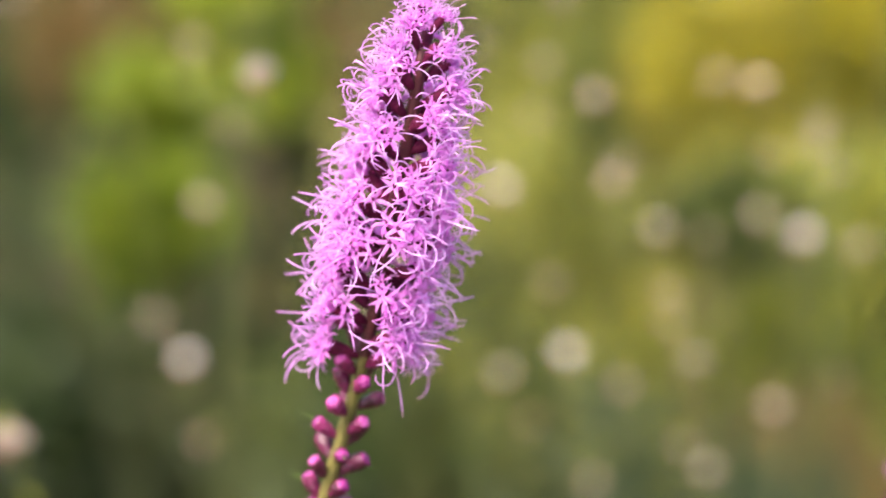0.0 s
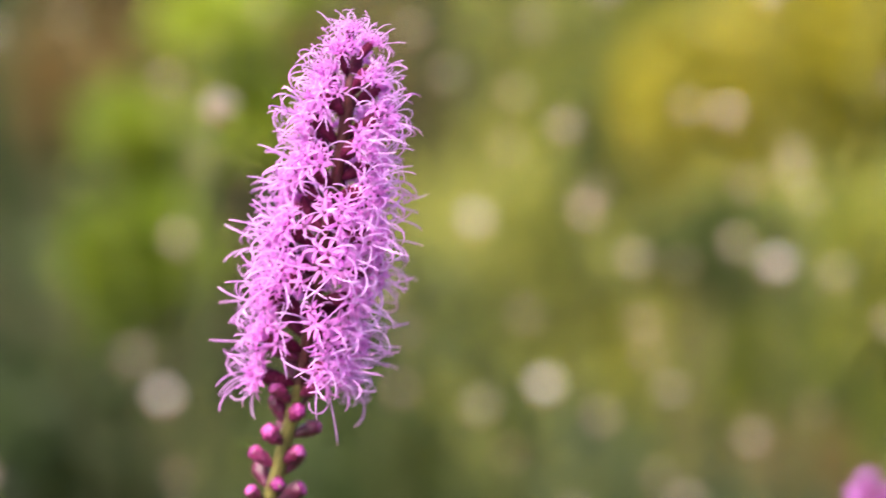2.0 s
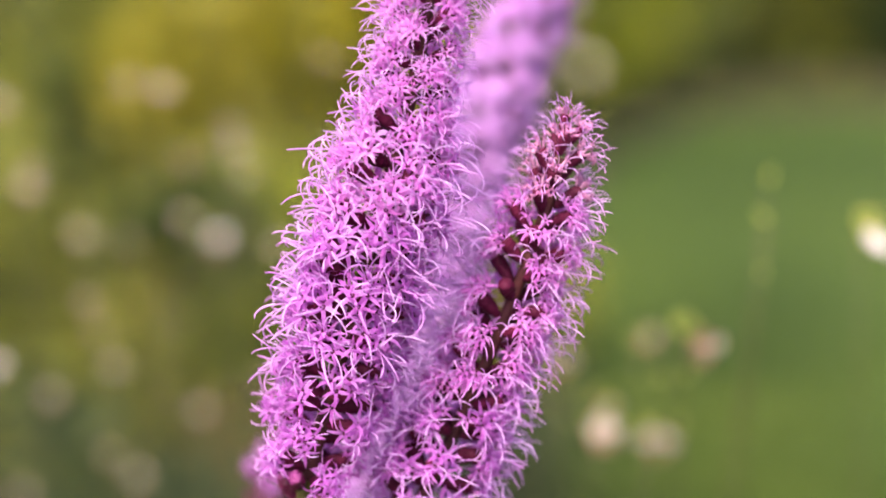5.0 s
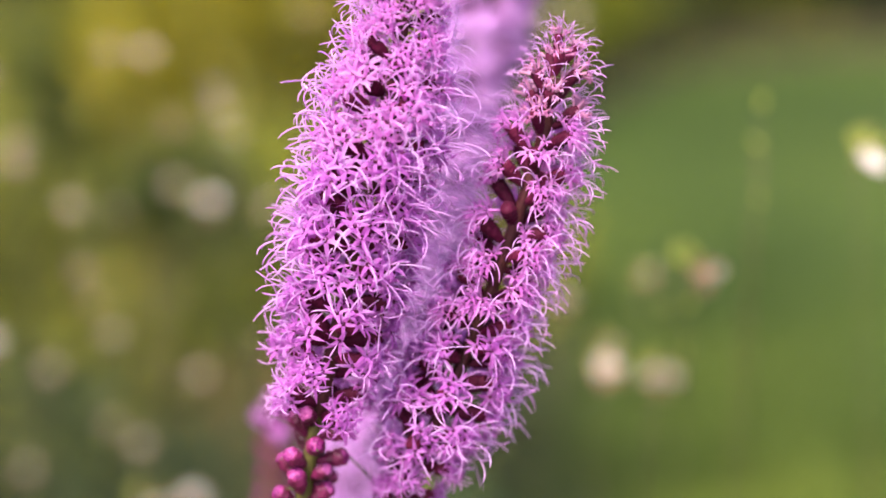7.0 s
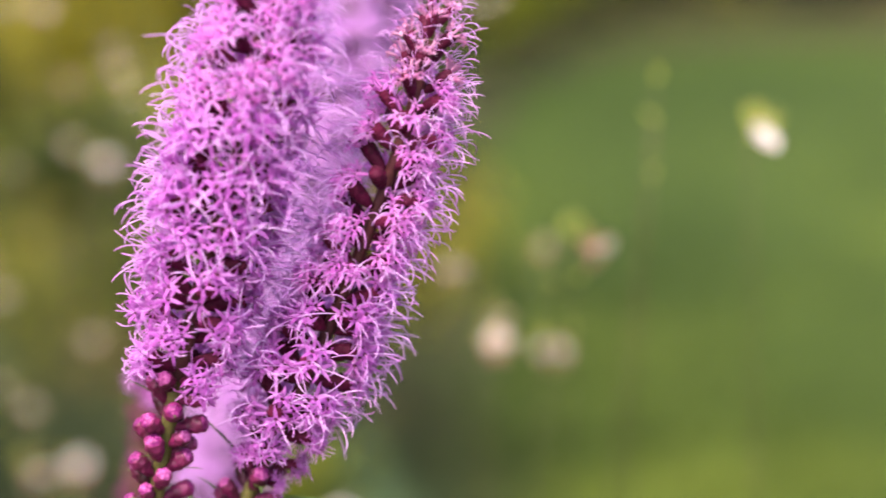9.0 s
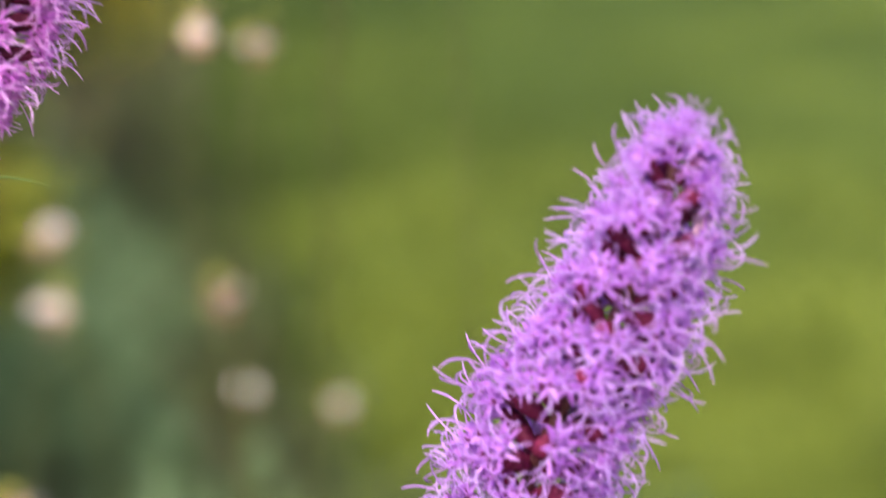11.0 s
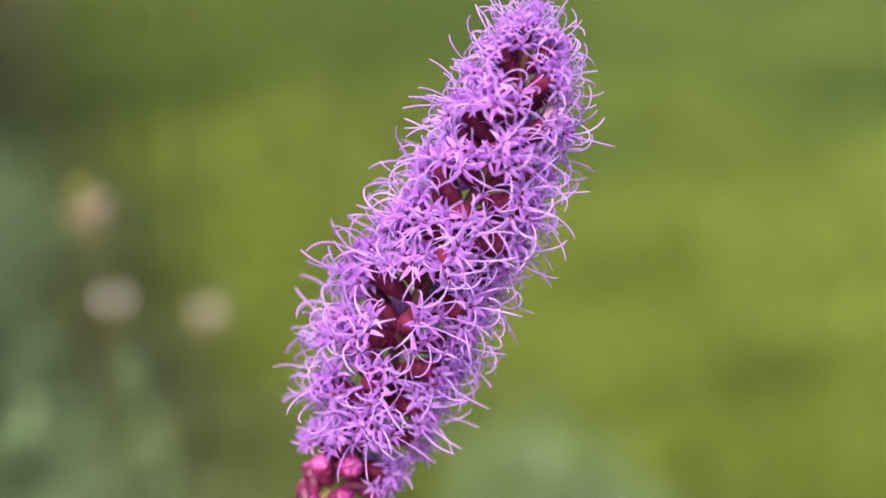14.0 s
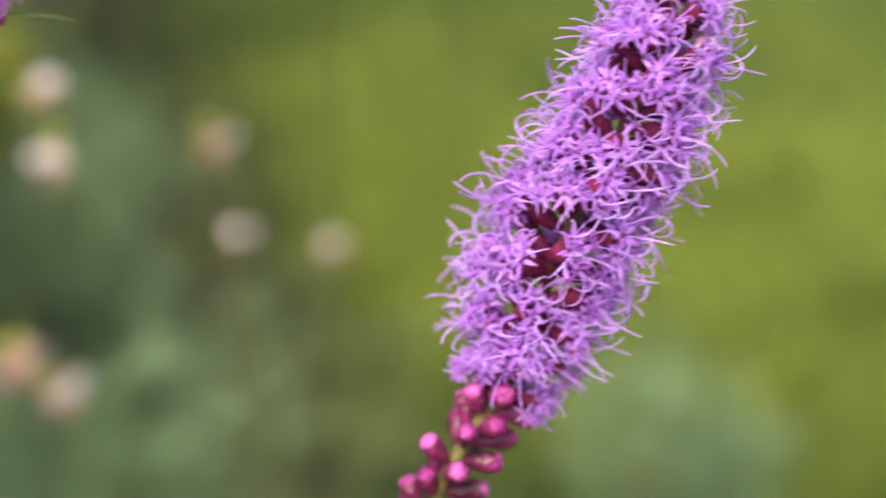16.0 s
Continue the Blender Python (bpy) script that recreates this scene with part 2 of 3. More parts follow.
def floret(rng, lobe, droop, longest, petal, style, lazy=0.0, curl=1.0, wide=0.5):
    """One star-shaped floret on its tube with two thread-like curling styles; z runs out of it, y is up."""
    s = Shape()
    way, side, up = Vector((0, 0, 1)), Vector((1, 0, 0)), Vector((0, 1, 0))
    mouth = way * rng.uniform(3.6, 5.2) * MM
    s.tube([way * 0.2 * MM, mouth * 0.5, mouth], [0.35 * MM, 0.5 * MM, 0.72 * MM], 5, 0, False)
    s.add([mouth - way * 0.25 * MM + (side * math.cos(q) + up * math.sin(q)) * 0.7 * MM for q in (0, 1.2566, 2.5133, 3.7699, 5.0265)], [(0, 1, 2, 3, 4)], 1)
    s.tube([mouth - way * 0.3 * MM, mouth + way * 1.0 * MM], [0.26 * MM, 0.2 * MM], 4, 1)
    spin = rng.uniform(0, 6.28)
    for j in range(5):
        q = spin + j * 1.2566 + rng.uniform(-0.15, 0.15)
        out = side * math.cos(q) + up * math.sin(q)
        tang = way.cross(out)
        flare = radians(rng.uniform(46, 82))
        d = (out * math.sin(flare) + way * math.cos(flare) - up * droop * lazy * 0.5).normalized()
        d2 = (d + out * 0.15 - way * rng.uniform(0.2, 0.7) - up * droop * lazy).normalized()
        b = mouth + out * 0.62 * MM
        n, l = lobe * rng.uniform(0.85, 1.2), wide * MM
        lift = d.cross(tang).normalized() * 0.16 * MM
        mid = b + d * n * 0.5
        s.add([b - tang * l, b + tang * l, mid - tang * l * 0.9, mid + tang * l * 0.9, mid + d2 * n * 0.5, b + d * n * 0.25 + lift, mid + lift],
              [(0, 1, 5), (0, 5, 2), (1, 3, 5), (2, 5, 6), (5, 3, 6), (2, 6, 4), (6, 3, 4)])
    turn = rng.uniform(0, 6.28)
    for k in range(2):
        q = turn + k * rng.uniform(2.2, 3.6)
        out = side * math.cos(q) + up * math.sin(q)
        bend = (out - up * droop).normalized()
        d = (way + out * rng.uniform(0.15, 0.55)).normalized()
        axis = d.cross(bend).normalized()
        total = curl * radians(rng.choice((rng.uniform(20, 70), rng.uniform(70, 140), rng.uniform(120, 210))))
        n, size = 9, longest * rng.uniform(0.6, 1.0)
        p, line = mouth.copy(), []
        wob = rng.uniform(-0.1, 0.1)
        for i in range(n):
            line.append(p.copy())
            p += d * size / (n - 1)
            d = Matrix.Rotation(total / (n - 1) * (0.35 + 1.3 * i / (n - 1)), 3, axis) @ d
            d = (d + axis * wob * 0.4).normalized()
        s.tube(line, [v * MM for v in (0.12, 0.125, 0.135, 0.145, 0.16, 0.172, 0.178, 0.16, 0.09)], 5, 2)
    return s.mesh("floret", [petal, THROAT, style])


rng = random.Random(11)
OPEN_CUP = [(0.0, 0.3), (0.15, 0.6), (0.4, 0.88), (0.7, 1.0), (0.92, 0.98), (1.0, 0.8)]
SHUT_CUP = [(0.0, 0.28), (0.15, 0.5), (0.4, 0.8), (0.7, 1.0), (0.88, 1.0), (1.0, 0.84)]
CUPS = [scaly_cup(rng, 10.5 * MM, 2.3 * MM, OPEN_CUP).mesh("flower_head", [BRACT]) for _ in range(4)]
CLOSED = [scaly_cup(rng, 7.0 * MM, 2.0 * MM, SHUT_CUP, 4, 4, 0.32).mesh("bud", [BUD]) for _ in range(4)]


def floret_set(seed, *look_of):
    r = random.Random(seed)
    return [floret(r, *look_of) for _ in range(20)]


OPEN = floret_set(1, 3.5 * MM, 0.4, 13.0 * MM, PETAL, STYLE, 0.0, 1.2)
VIOLETS = floret_set(5, 3.4 * MM, -0.2, 12.0 * MM, VIOLET, VIOLET_STYLE, 0.0, 1.75)
PALES = floret_set(6, 5.2 * MM, 0.25, 11.0 * MM, PALE, STYLE, 0.0, 1.0, 0.85)
HANGING = floret_set(2, 3.3 * MM, 1.6, 13.5 * MM, PETAL, STYLE, 0.7)
YOUNG_VIOLET = floret_set(7, 3.7 * MM, 0.1, 6.0 * MM, VIOLET, VIOLET_STYLE)
YOUNG = floret_set(3, 3.8 * MM, 0.1, 7.0 * MM, FRESH, STYLE)
LATE = floret_set(10, 3.6 * MM, 0.7, 12.0 * MM, FRESH, STYLE, 0.2)
CURLED = floret_set(9, 3.4 * MM, 0.9, 14.0 * MM, PETAL, STYLE, 0.15, 1.5)
BLEACHED = floret_set(8, 3.4 * MM, 0.2, 8.0 * MM, CREAM, STYLE)
WITHERED = floret_set(4, 1.9 * MM, 1.8, 9.5 * MM, FADED, STYLE, 1.1)


def bud_crown():
    """The bright tip of a closed bud: a knot of small unopened florets in one skin."""
    s, around, along = Shape(), 30, 9
    knobs = [(0.0, 0.0, 0.62)] + [(1.15 * math.cos(a), 1.15 * math.sin(a), 0.42) for a in (0.1, 1.2, 2.2, 3.2, 4.3, 5.3)]
    for j in range(along):
        t = j / (along - 1)
        for i in range(around):
            a = 6.2832 * i / around
            r = 1.82 * (1 - t) ** 0.8
            x, y = r * math.cos(a), r * math.sin(a)
            bump = max(h * math.sqrt(max(0.0, 1 - ((x - u) ** 2 + (y - v) ** 2) / 0.5)) for u, v, h in knobs)
            s.v.append((x * MM * (1 + 0.06 * math.cos(6 * a)), y * MM * (1 + 0.06 * math.cos(6 * a)), (0.95 * math.sqrt(max(0.0, 1 - (r / 1.9) ** 2)) + 1.15 * bump) * MM))
        if j:
            for i in range(around):
                p, q = (j - 1) * around + i, (j - 1) * around + (i + 1) % around
                s.f.append((p, q, q + around, p + around))
                s.m.append(0)
    return s.mesh("bud_tip", [BUDTIP])


CROWN = bud_crown()


def narrow_leaf(length, wide, sag):
    s = Shape()
    n = 7
    for i in range(n):
        t = i / (n - 1)
        w = wide * (math.sin(math.pi * min(1, 0.18 + 0.82 * t)) ** 0.7) * 0.5
        y, z = length * t * math.cos(sag * t), length * math.sin(sag * t) * t * -0.5 + length * 0.35 * t
        s.v += [(-w, y, z + w * 0.5), (0, y, z), (w, y, z + w * 0.5)]
        if i:
            k = 3 * i
            s.f += [(k - 3, k - 2, k + 1, k), (k - 2, k - 1, k + 2, k + 1)]
            s.m += [0, 0]
    return s.mesh("leaf", [LEAF])


LEAVES = [narrow_leaf(22 * MM, 1.6 * MM, 0.7), narrow_leaf(34 * MM, 2.2 * MM, 0.5)]


def spline(rows, n=90):
    """Even points along a chain of (x, y, z, radius)."""
    rows = np.array(rows, float)
    d = np.r_[0, np.cumsum(np.linalg.norm(np.diff(rows[:, :3], axis=0), axis=1))]
    t = np.linspace(0, d[-1], n)
    out = np.stack([np.interp(t, d, rows[:, k]) for k in range(4)], 1)
    for _ in range(6):
        out[1:-1, :3] = (out[:-2, :3] + 2 * out[1:-1, :3] + out[2:, :3]) / 4
    return out, t


def blazing_star(label, axis, foot, bloom, sets, seed, buds_to, step=1.55, withered_top=0.0, young=0.0, start_angle=0.0, parting=None, faded=None, leafy=0.4, curled=0.0, thinning=False, bud_size=1.0, bud_step=0.75, gaps=()):
    """A flower spike. axis: tip to foot of the visible part as (x, y, z, radius); foot: where it grows; bloom: height where open heads end; gaps: spots (x, z, radius) on the near side where the florets have parted."""
    r = random.Random(seed)
    base = Vector(foot)
    plant = thing("blazing_star", foot, label, "flower", "blazing stars in the bed")
    low = Vector(axis[-1][:3])
    way = (low - Vector(axis[-3][:3])).normalized()
    rows = [tuple(row) for row in axis]
    for k in range(1, 9):
        t = k / 8
        bend = low + way * (low.z - base.z) * 0.55
        q = low * (1 - t) ** 2 + bend * 2 * t * (1 - t) + base * t * t
        rows.append((*q, 0.005))
    line, dist = spline(rows, 160)
    s = Shape()
    thick = [np.interp(d, [0, 0.02, 0.1, 0.2, 0.9], [0.9, 1.3, 1.45, 1.7, 3.2]) * MM for d in dist]
    skip = int(np.searchsorted(dist, 10 * MM))
    s.tube([Vector(p[:3]) - base for p in line[skip:]], thick[skip:], 16, ridge=0.16)
    d, k = 1.0 * MM, 0
    end = dist[np.argmin(abs(line[:, 2] - buds_to))]
    bloom_d = dist[np.argmin(abs(line[:, 2] - bloom))]
    s.m = [1 if dist[min(skip + j // 16, len(dist) - 1)] < bloom_d - 4 * MM else 0 for j in range(len(s.f))]
    part("stem", s.mesh("stem", [STEM, STEM_RED]), plant)
    while d < end:
        i = int(np.clip(np.searchsorted(dist, d), 1, len(dist) - 2))
        c = Vector([np.interp(d, dist, line[:, a]) for a in range(3)])
        along = (Vector(line[i - 1, :3]) - Vector(line[i + 1, :3])).normalized()
        reach = np.interp(d, dist, line[:, 3])
        a = start_angle + k * 2.39996 + r.uniform(-0.22, 0.22)
        if parting:
            off = (a + math.pi / 2 - parting[0] + math.pi) % (2 * math.pi) - math.pi
            gap = parting[1] + (0.5 * float(np.interp(d / bloom_d, [0.78, 0.95], [0, 1])) if thinning else 0)
            if abs(off) < gap and d < bloom_d:
                a += math.copysign(gap - abs(off), off) * 0.85
        side = along.cross(Vector((0, 1, 0))).normalized()
        front = side.cross(along)
        out = side * math.cos(a) + front * math.sin(a)
        f = d / max(bloom_d, 1e-6)
        lift = radians(np.interp(f, [0, 0.06, 0.2, 0.6, 1.0, 1.3], [80, 60, 38, 24, 18, 50]) + r.uniform(-8, 8))
        if d >= bloom_d:
            lift = radians(r.uniform(24, 54))
        dire = out * math.cos(lift) + along * math.sin(lift)
        size = float(np.clip(reach / 0.0188, 0.45, 1.2)) * r.uniform(0.93, 1.07)
        shut = thinning and f > 0.9 and k % 3 == 0
        if d < bloom_d and not shut:
            root = c + out * 1.2 * MM - base - along * math.sin(lift) * 12 * MM * size
            head = part("flower_head", r.choice(CUPS), plant, frame_on(root, dire, along, 0, size))
            kind = WITHERED if f < withered_top else (YOUNG_VIOLET if sets is VIOLETS else YOUNG) if f > 1 - young else LATE if young > 0.12 and f > 0.6 + 0.1 * math.sin(k * 2.1) else sets
            if faded and abs(c.z - faded[0]) < 5 * MM and math.cos(a - faded[1]) > 0.88:
                kind = BLEACHED
            elif f < curled:
                kind = CURLED
            count = r.choice((12, 13, 13, 14)) - (5 if kind is WITHERED else 0)
            for j in range(count):
                tilt = radians(r.uniform(0, 14) if j == 0 else (r.uniform(16, 42), r.uniform(46, 84), r.uniform(30, 60))[j % 3])
                q = 6.2832 * (j + r.uniform(-0.25, 0.25)) / (count - 1)
                way = Vector((math.sin(tilt) * math.cos(q), math.sin(tilt) * math.sin(q), math.cos(tilt)))
                face = base + head.matrix_basis @ (way * 7 * MM + Vector((0, 0, 9.4 * MM)))
                if face.y < c.y and any(math.hypot(face.x - x, face.z - z) < q for x, z, q in gaps):
                    continue
                part("floret", r.choice(sets if kind is BLEACHED and j > 3 else kind), head, frame_on(Vector((way.x * 1.4 * MM, way.y * 1.4 * MM, 9.4 * MM)), way, Vector((0, 1, 0.01)), r.uniform(-0.4, 0.4), r.uniform(0.92, 1.08)))
        else:
            root = c + out * 1.2 * MM - base
            bud = part("bud", r.choice(CLOSED), plant, frame_on(root, dire, along, r.uniform(0, 6), float(np.interp(d, [bloom_d, end], [1.02, 0.85])) * bud_size * r.uniform(0.88, 1.08)), "closed magenta bud")
            part("bud_tip", CROWN, bud, pose(0, 0, 6.6 * MM))
            if k % 2 == 0:
                part("leaf", r.choice(LEAVES), plant, frame_on(root, along, out, 0, leafy * r.uniform(0.7, 1.0)) @ pose(0, 0, 0, 12, 0, 0))
            d -= step * MM * (1 - bud_step)
        d += step * MM
        k += 1
    return plant


def chain(y, rows):
    return [(x, y, z, r) for x, z, r in rows]


blazing_star("tall lilac blazing star spike with closed magenta buds below",
             chain(-0.0127, [(0.0113, 0.8860, 0.0030), (0.0103, 0.8803, 0.0118), (0.0097, 0.8704, 0.0135), (0.0077, 0.8602, 0.0148), (0.0057, 0.8502, 0.0165),
                 (0.0037, 0.8399, 0.0176), (0.0017, 0.8295, 0.0175), (-0.0001, 0.8190, 0.0173), (-0.0022, 0.8084, 0.0168), (-0.0040, 0.8003, 0.0148),
                 (-0.0062, 0.7922, 0.0058), (-0.0085, 0.7840, 0.0051), (-0.0134, 0.7670, 0.0051)]),
             (-0.09, 0.01, 0.0), 0.8006, OPEN, 21, 0.7404, step=2.0, bud_step=1.05, start_angle=0.6, parting=(0.05, 0.58), faded=(0.8793, -2.6), curled=0.42, thinning=True,
             gaps=((0.0101, 0.8758, 0.0031), (0.0101, 0.8610, 0.0041), (0.0101, 0.8689, 0.0018), (0.0032, 0.8512, 0.0021), (0.0120, 0.8531, 0.0021), (0.0071, 0.8423, 0.0026), (0.0002, 0.8384, 0.0018), (0.0071, 0.8285, 0.0030), (0.0081, 0.8246, 0.0026), (-0.0027, 0.8187, 0.0026), (0.0022, 0.8157, 0.0033), (-0.0047, 0.8069, 0.0033), (0.0140, 0.8797, 0.0026)))
blazing_star("thick lilac blazing star spike in full bloom, buds below",
             chain(0.0012, [(0.1745, 0.9381, 0.0030), (0.1735, 0.9259, 0.0086), (0.1720, 0.9128, 0.0106), (0.1705, 0.8996, 0.0117), (0.1692, 0.8869, 0.0125), (0.1678, 0.8725, 0.0125),
                 (0.1647, 0.8629, 0.0150),
                 (0.1632, 0.8580, 0.0174), (0.1595, 0.8394, 0.0186), (0.1547, 0.8205, 0.0184), (0.1496, 0.8012, 0.0168), (0.1467, 0.7882, 0.0150),
                 (0.1440, 0.7790, 0.0128), (0.1422, 0.7710, 0.0052), (0.1398, 0.7572, 0.0053)]),
             (0.055, -0.03, 0.0), 0.7792, OPEN, 22, 0.7227, step=1.75, young=0.16, start_angle=1.9, parting=(0.2, 0.3),
             gaps=((0.1520, 0.8240, 0.0026), (0.1590, 0.8250, 0.0018), (0.1600, 0.8550, 0.0029), (0.1560, 0.8530, 0.0018), (0.1640, 0.8470, 0.0018), (0.1610, 0.8360, 0.0025), (0.1450, 0.8120, 0.0022), (0.1530, 0.8130, 0.0025), (0.1470, 0.8090, 0.0018), (0.1410, 0.8010, 0.0020), (0.1470, 0.8030, 0.0022), (0.1560, 0.8020, 0.0022), (0.1420, 0.7900, 0.0025), (0.1510, 0.7890, 0.0029)))
blazing_star("leaning pink-lilac blazing star with withering top and hanging styles",
             chain(0.0078, [(0.2030, 0.8667, 0.0070), (0.2015, 0.8629, 0.0101), (0.2003, 0.8582, 0.0121), (0.1986, 0.8459, 0.0137), (0.1950, 0.8337, 0.0145),
                 (0.1897, 0.8212, 0.0148), (0.1859, 0.8085, 0.0151), (0.1800, 0.7958, 0.0157), (0.1753, 0.7829, 0.0164), (0.1705, 0.7744, 0.0159),
                 (0.1674, 0.7671, 0.0141), (0.1634, 0.7594, 0.0094), (0.1602, 0.7529, 0.0051), (0.1550, 0.7423, 0.0051), (0.1506, 0.7291, 0.0052)]),
             (0.03, 0.06, 0.0), 0.7588, HANGING, 23, 0.6613, step=1.75, withered_top=0.16, young=0.14, start_angle=0.2, parting=(-0.15, 0.34), leafy=0.9,
             gaps=((0.1890, 0.8490, 0.0020), (0.1950, 0.8440, 0.0020), (0.1910, 0.8380, 0.0035), (0.1880, 0.8300, 0.0041), (0.1910, 0.8270, 0.0035), (0.1880, 0.8230, 0.0035), (0.1890, 0.8160, 0.0033), (0.1850, 0.8110, 0.0023), (0.1850, 0.8010, 0.0020), (0.1770, 0.7940, 0.0026), (0.1700, 0.7890, 0.0028), (0.1740, 0.7810, 0.0033), (0.1650, 0.7760, 0.0028)))
blazing_star("strongly leaning violet blazing star spike standing alone",
             chain(-0.0457, [(0.3145, 0.7727, 0.0057), (0.3142, 0.7690, 0.0133), (0.3126, 0.7561, 0.0181), (0.3090, 0.7433, 0.0200), (0.3030, 0.7303, 0.0211),
                 (0.2949, 0.7173, 0.0214), (0.2876, 0.7037, 0.0213), (0.2820, 0.6900, 0.0208), (0.2788, 0.6757, 0.0188), (0.2738, 0.6645, 0.0147),
                 (0.2640, 0.6539, 0.0054), (0.2584, 0.6446, 0.0055), (0.2554, 0.6369, 0.0055)]),
             (0.12, -0.05, 0.0), 0.6635, VIOLETS, 24, 0.5905, step=2.1, young=0.1, start_angle=2.6, bud_size=1.3, bud_step=0.9, parting=(-0.2, 0.55), faded=(0.7465, 3.55),
             gaps=((0.3092, 0.7612, 0.0043), (0.3143, 0.7530, 0.0040), (0.2927, 0.7365, 0.0040), (0.2968, 0.7354, 0.0033), (0.2999, 0.7478, 0.0027), (0.2813, 0.7138, 0.0043), (0.2772, 0.7014, 0.0050), (0.2803, 0.7076, 0.0037), (0.2896, 0.7251, 0.0030), (0.2886, 0.6973, 0.0033), (0.2721, 0.6911, 0.0037), (0.2937, 0.7076, 0.0027)))
blazing_star("pale lilac blazing star spike growing behind the others",
             chain(0.15, [(0.2115, 0.9170, 0.0040), (0.2018, 0.8927, 0.0115), (0.1967, 0.8764, 0.0135), (0.1876, 0.8550, 0.0149), (0.1775, 0.8266, 0.0158),
                 (0.1675, 0.7924, 0.0168), (0.1582, 0.7576, 0.0180), (0.1490, 0.7309, 0.0180), (0.1415, 0.7050, 0.0150), (0.1370, 0.6900, 0.0060),
                 (0.1330, 0.6700, 0.0060)]),
             (0.06, 0.16, 0.0), 0.695, PALES, 25, 0.64, step=2.0, start_angle=1.0)
blazing_star("short blazing star with mostly closed pink buds",
             chain(0.15, [(0.1220, 0.7400, 0.0040), (0.1205, 0.7250, 0.0060), (0.1185, 0.7110, 0.0060), (0.1135, 0.6900, 0.0060), (0.1085, 0.6740, 0.0060)]),
             (0.07, 0.14, 0.0), 0.731, YOUNG, 26, 0.64, step=1.8, start_angle=1.0, bud_size=0.65)


# ---- ground ----
BED_EDGE = [(0.75, -1.2), (0.60, 0.5), (0.46, 0.9), (0.41, 1.2), (0.36, 1.7), (0.34, 2.2), (0.36, 3.0), (0.44, 4.4), (0.56, 5.5), (0.80, 6.3), (1.05, 6.9), (1.8, 7.3), (7.6, 7.9)]


def edge_x(y):
    return float(np.interp(y, [p[1] for p in BED_EDGE], [p[0] for p in BED_EDGE]))


def ground():
    s, n = Shape(), 90
    us = np.sign(np.linspace(-1, 1, n)) * np.abs(np.linspace(-1, 1, n)) ** 3 * 120
    for y in us:
        for x in us:
            s.v.append((x + 0.6, y + 2.5, -0.012 + 0.02 * noise.noise(Vector((x * 0.8, y * 0.8, 0)))))
    s.f = [(j * n + i, j * n + i + 1, (j + 1) * n + i + 1, (j + 1) * n + i) for j in range(n - 1) for i in range(n - 1)]
    s.m = [0] * len(s.f)
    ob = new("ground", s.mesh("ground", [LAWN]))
    return tagged(ob, "sunlit mown green lawn with yellowish patches, shade in its colour", "lawn", kind="structure")


def bed():
    s, rows = Shape(), 70
    ys = np.linspace(-0.3, 9.4, rows)
    xs = np.linspace(0, 1, 40)
    for y in ys:
        right = edge_x(y) + 0.03 * math.sin(y * 5.1) + 0.02 * math.sin(y * 11.0)
        for t in xs:
            x = right - (1 - t) ** 1.4 * (right + 2.4 + 0.4 * math.sin(y * 1.3))
            z = 0.03 * min(1, (1 - t) * 12) + 0.012 * noise.noise(Vector((x * 6, y * 6, 3)))
            s.v.append((x, y + (0.07 * math.sin(x * 5.0) + 0.04 * math.sin(x * 11.0) if y < 0.1 else 0), z + (0.004 if 0 < t < 1 and -0.3 < y < 9.4 else -0.06)))
    n = len(xs)
    s.f = [(j * n + i, j * n + i + 1, (j + 1) * n + i + 1, (j + 1) * n + i) for j in range(rows - 1) for i in range(n - 1)]
    s.m = [0] * len(s.f)
    return tagged(new("flower_bed", s.mesh("flower_bed", [SOIL])), "bare brown soil of the planted bed", "soil", kind="structure")


def grass():
    """Blades over the near part of the lawn."""
    s, r = Shape(), random.Random(5)
    count = 0
    while count < 30000:
        y = 0.3 + min(9.0, r.expovariate(0.55)) + r.gauss(0, 0.16)
        x = edge_x(y) - 0.02 + abs(r.gauss(0, 0.55 + 0.25 * y))
        h, w, a = r.uniform(0.022, 0.05), r.uniform(0.0012, 0.0026), r.uniform(0, 6.28)
        lean = Vector((r.gauss(0, 0.35), r.gauss(0, 0.35), 1)) * h
        t = Vector((math.cos(a), math.sin(a), 0)) * w
        p = Vector((x, y, -0.012))
        mid = p + lean * 0.55
        top = p + lean + Vector((lean.x, lean.y, 0)) * 0.4
        s.add([p - t, p + t, mid + t * 0.8, mid - t * 0.8, top], [(0, 1, 2, 3), (3, 2, 4)])
        count += 1
    return tagged(new("grass_blades", s.mesh("grass_blades", [BLADE], False)), "short green and straw-tinted lawn grass blades, shade in their colour", "grass", kind="stuff")


ground()
bed()
grass()


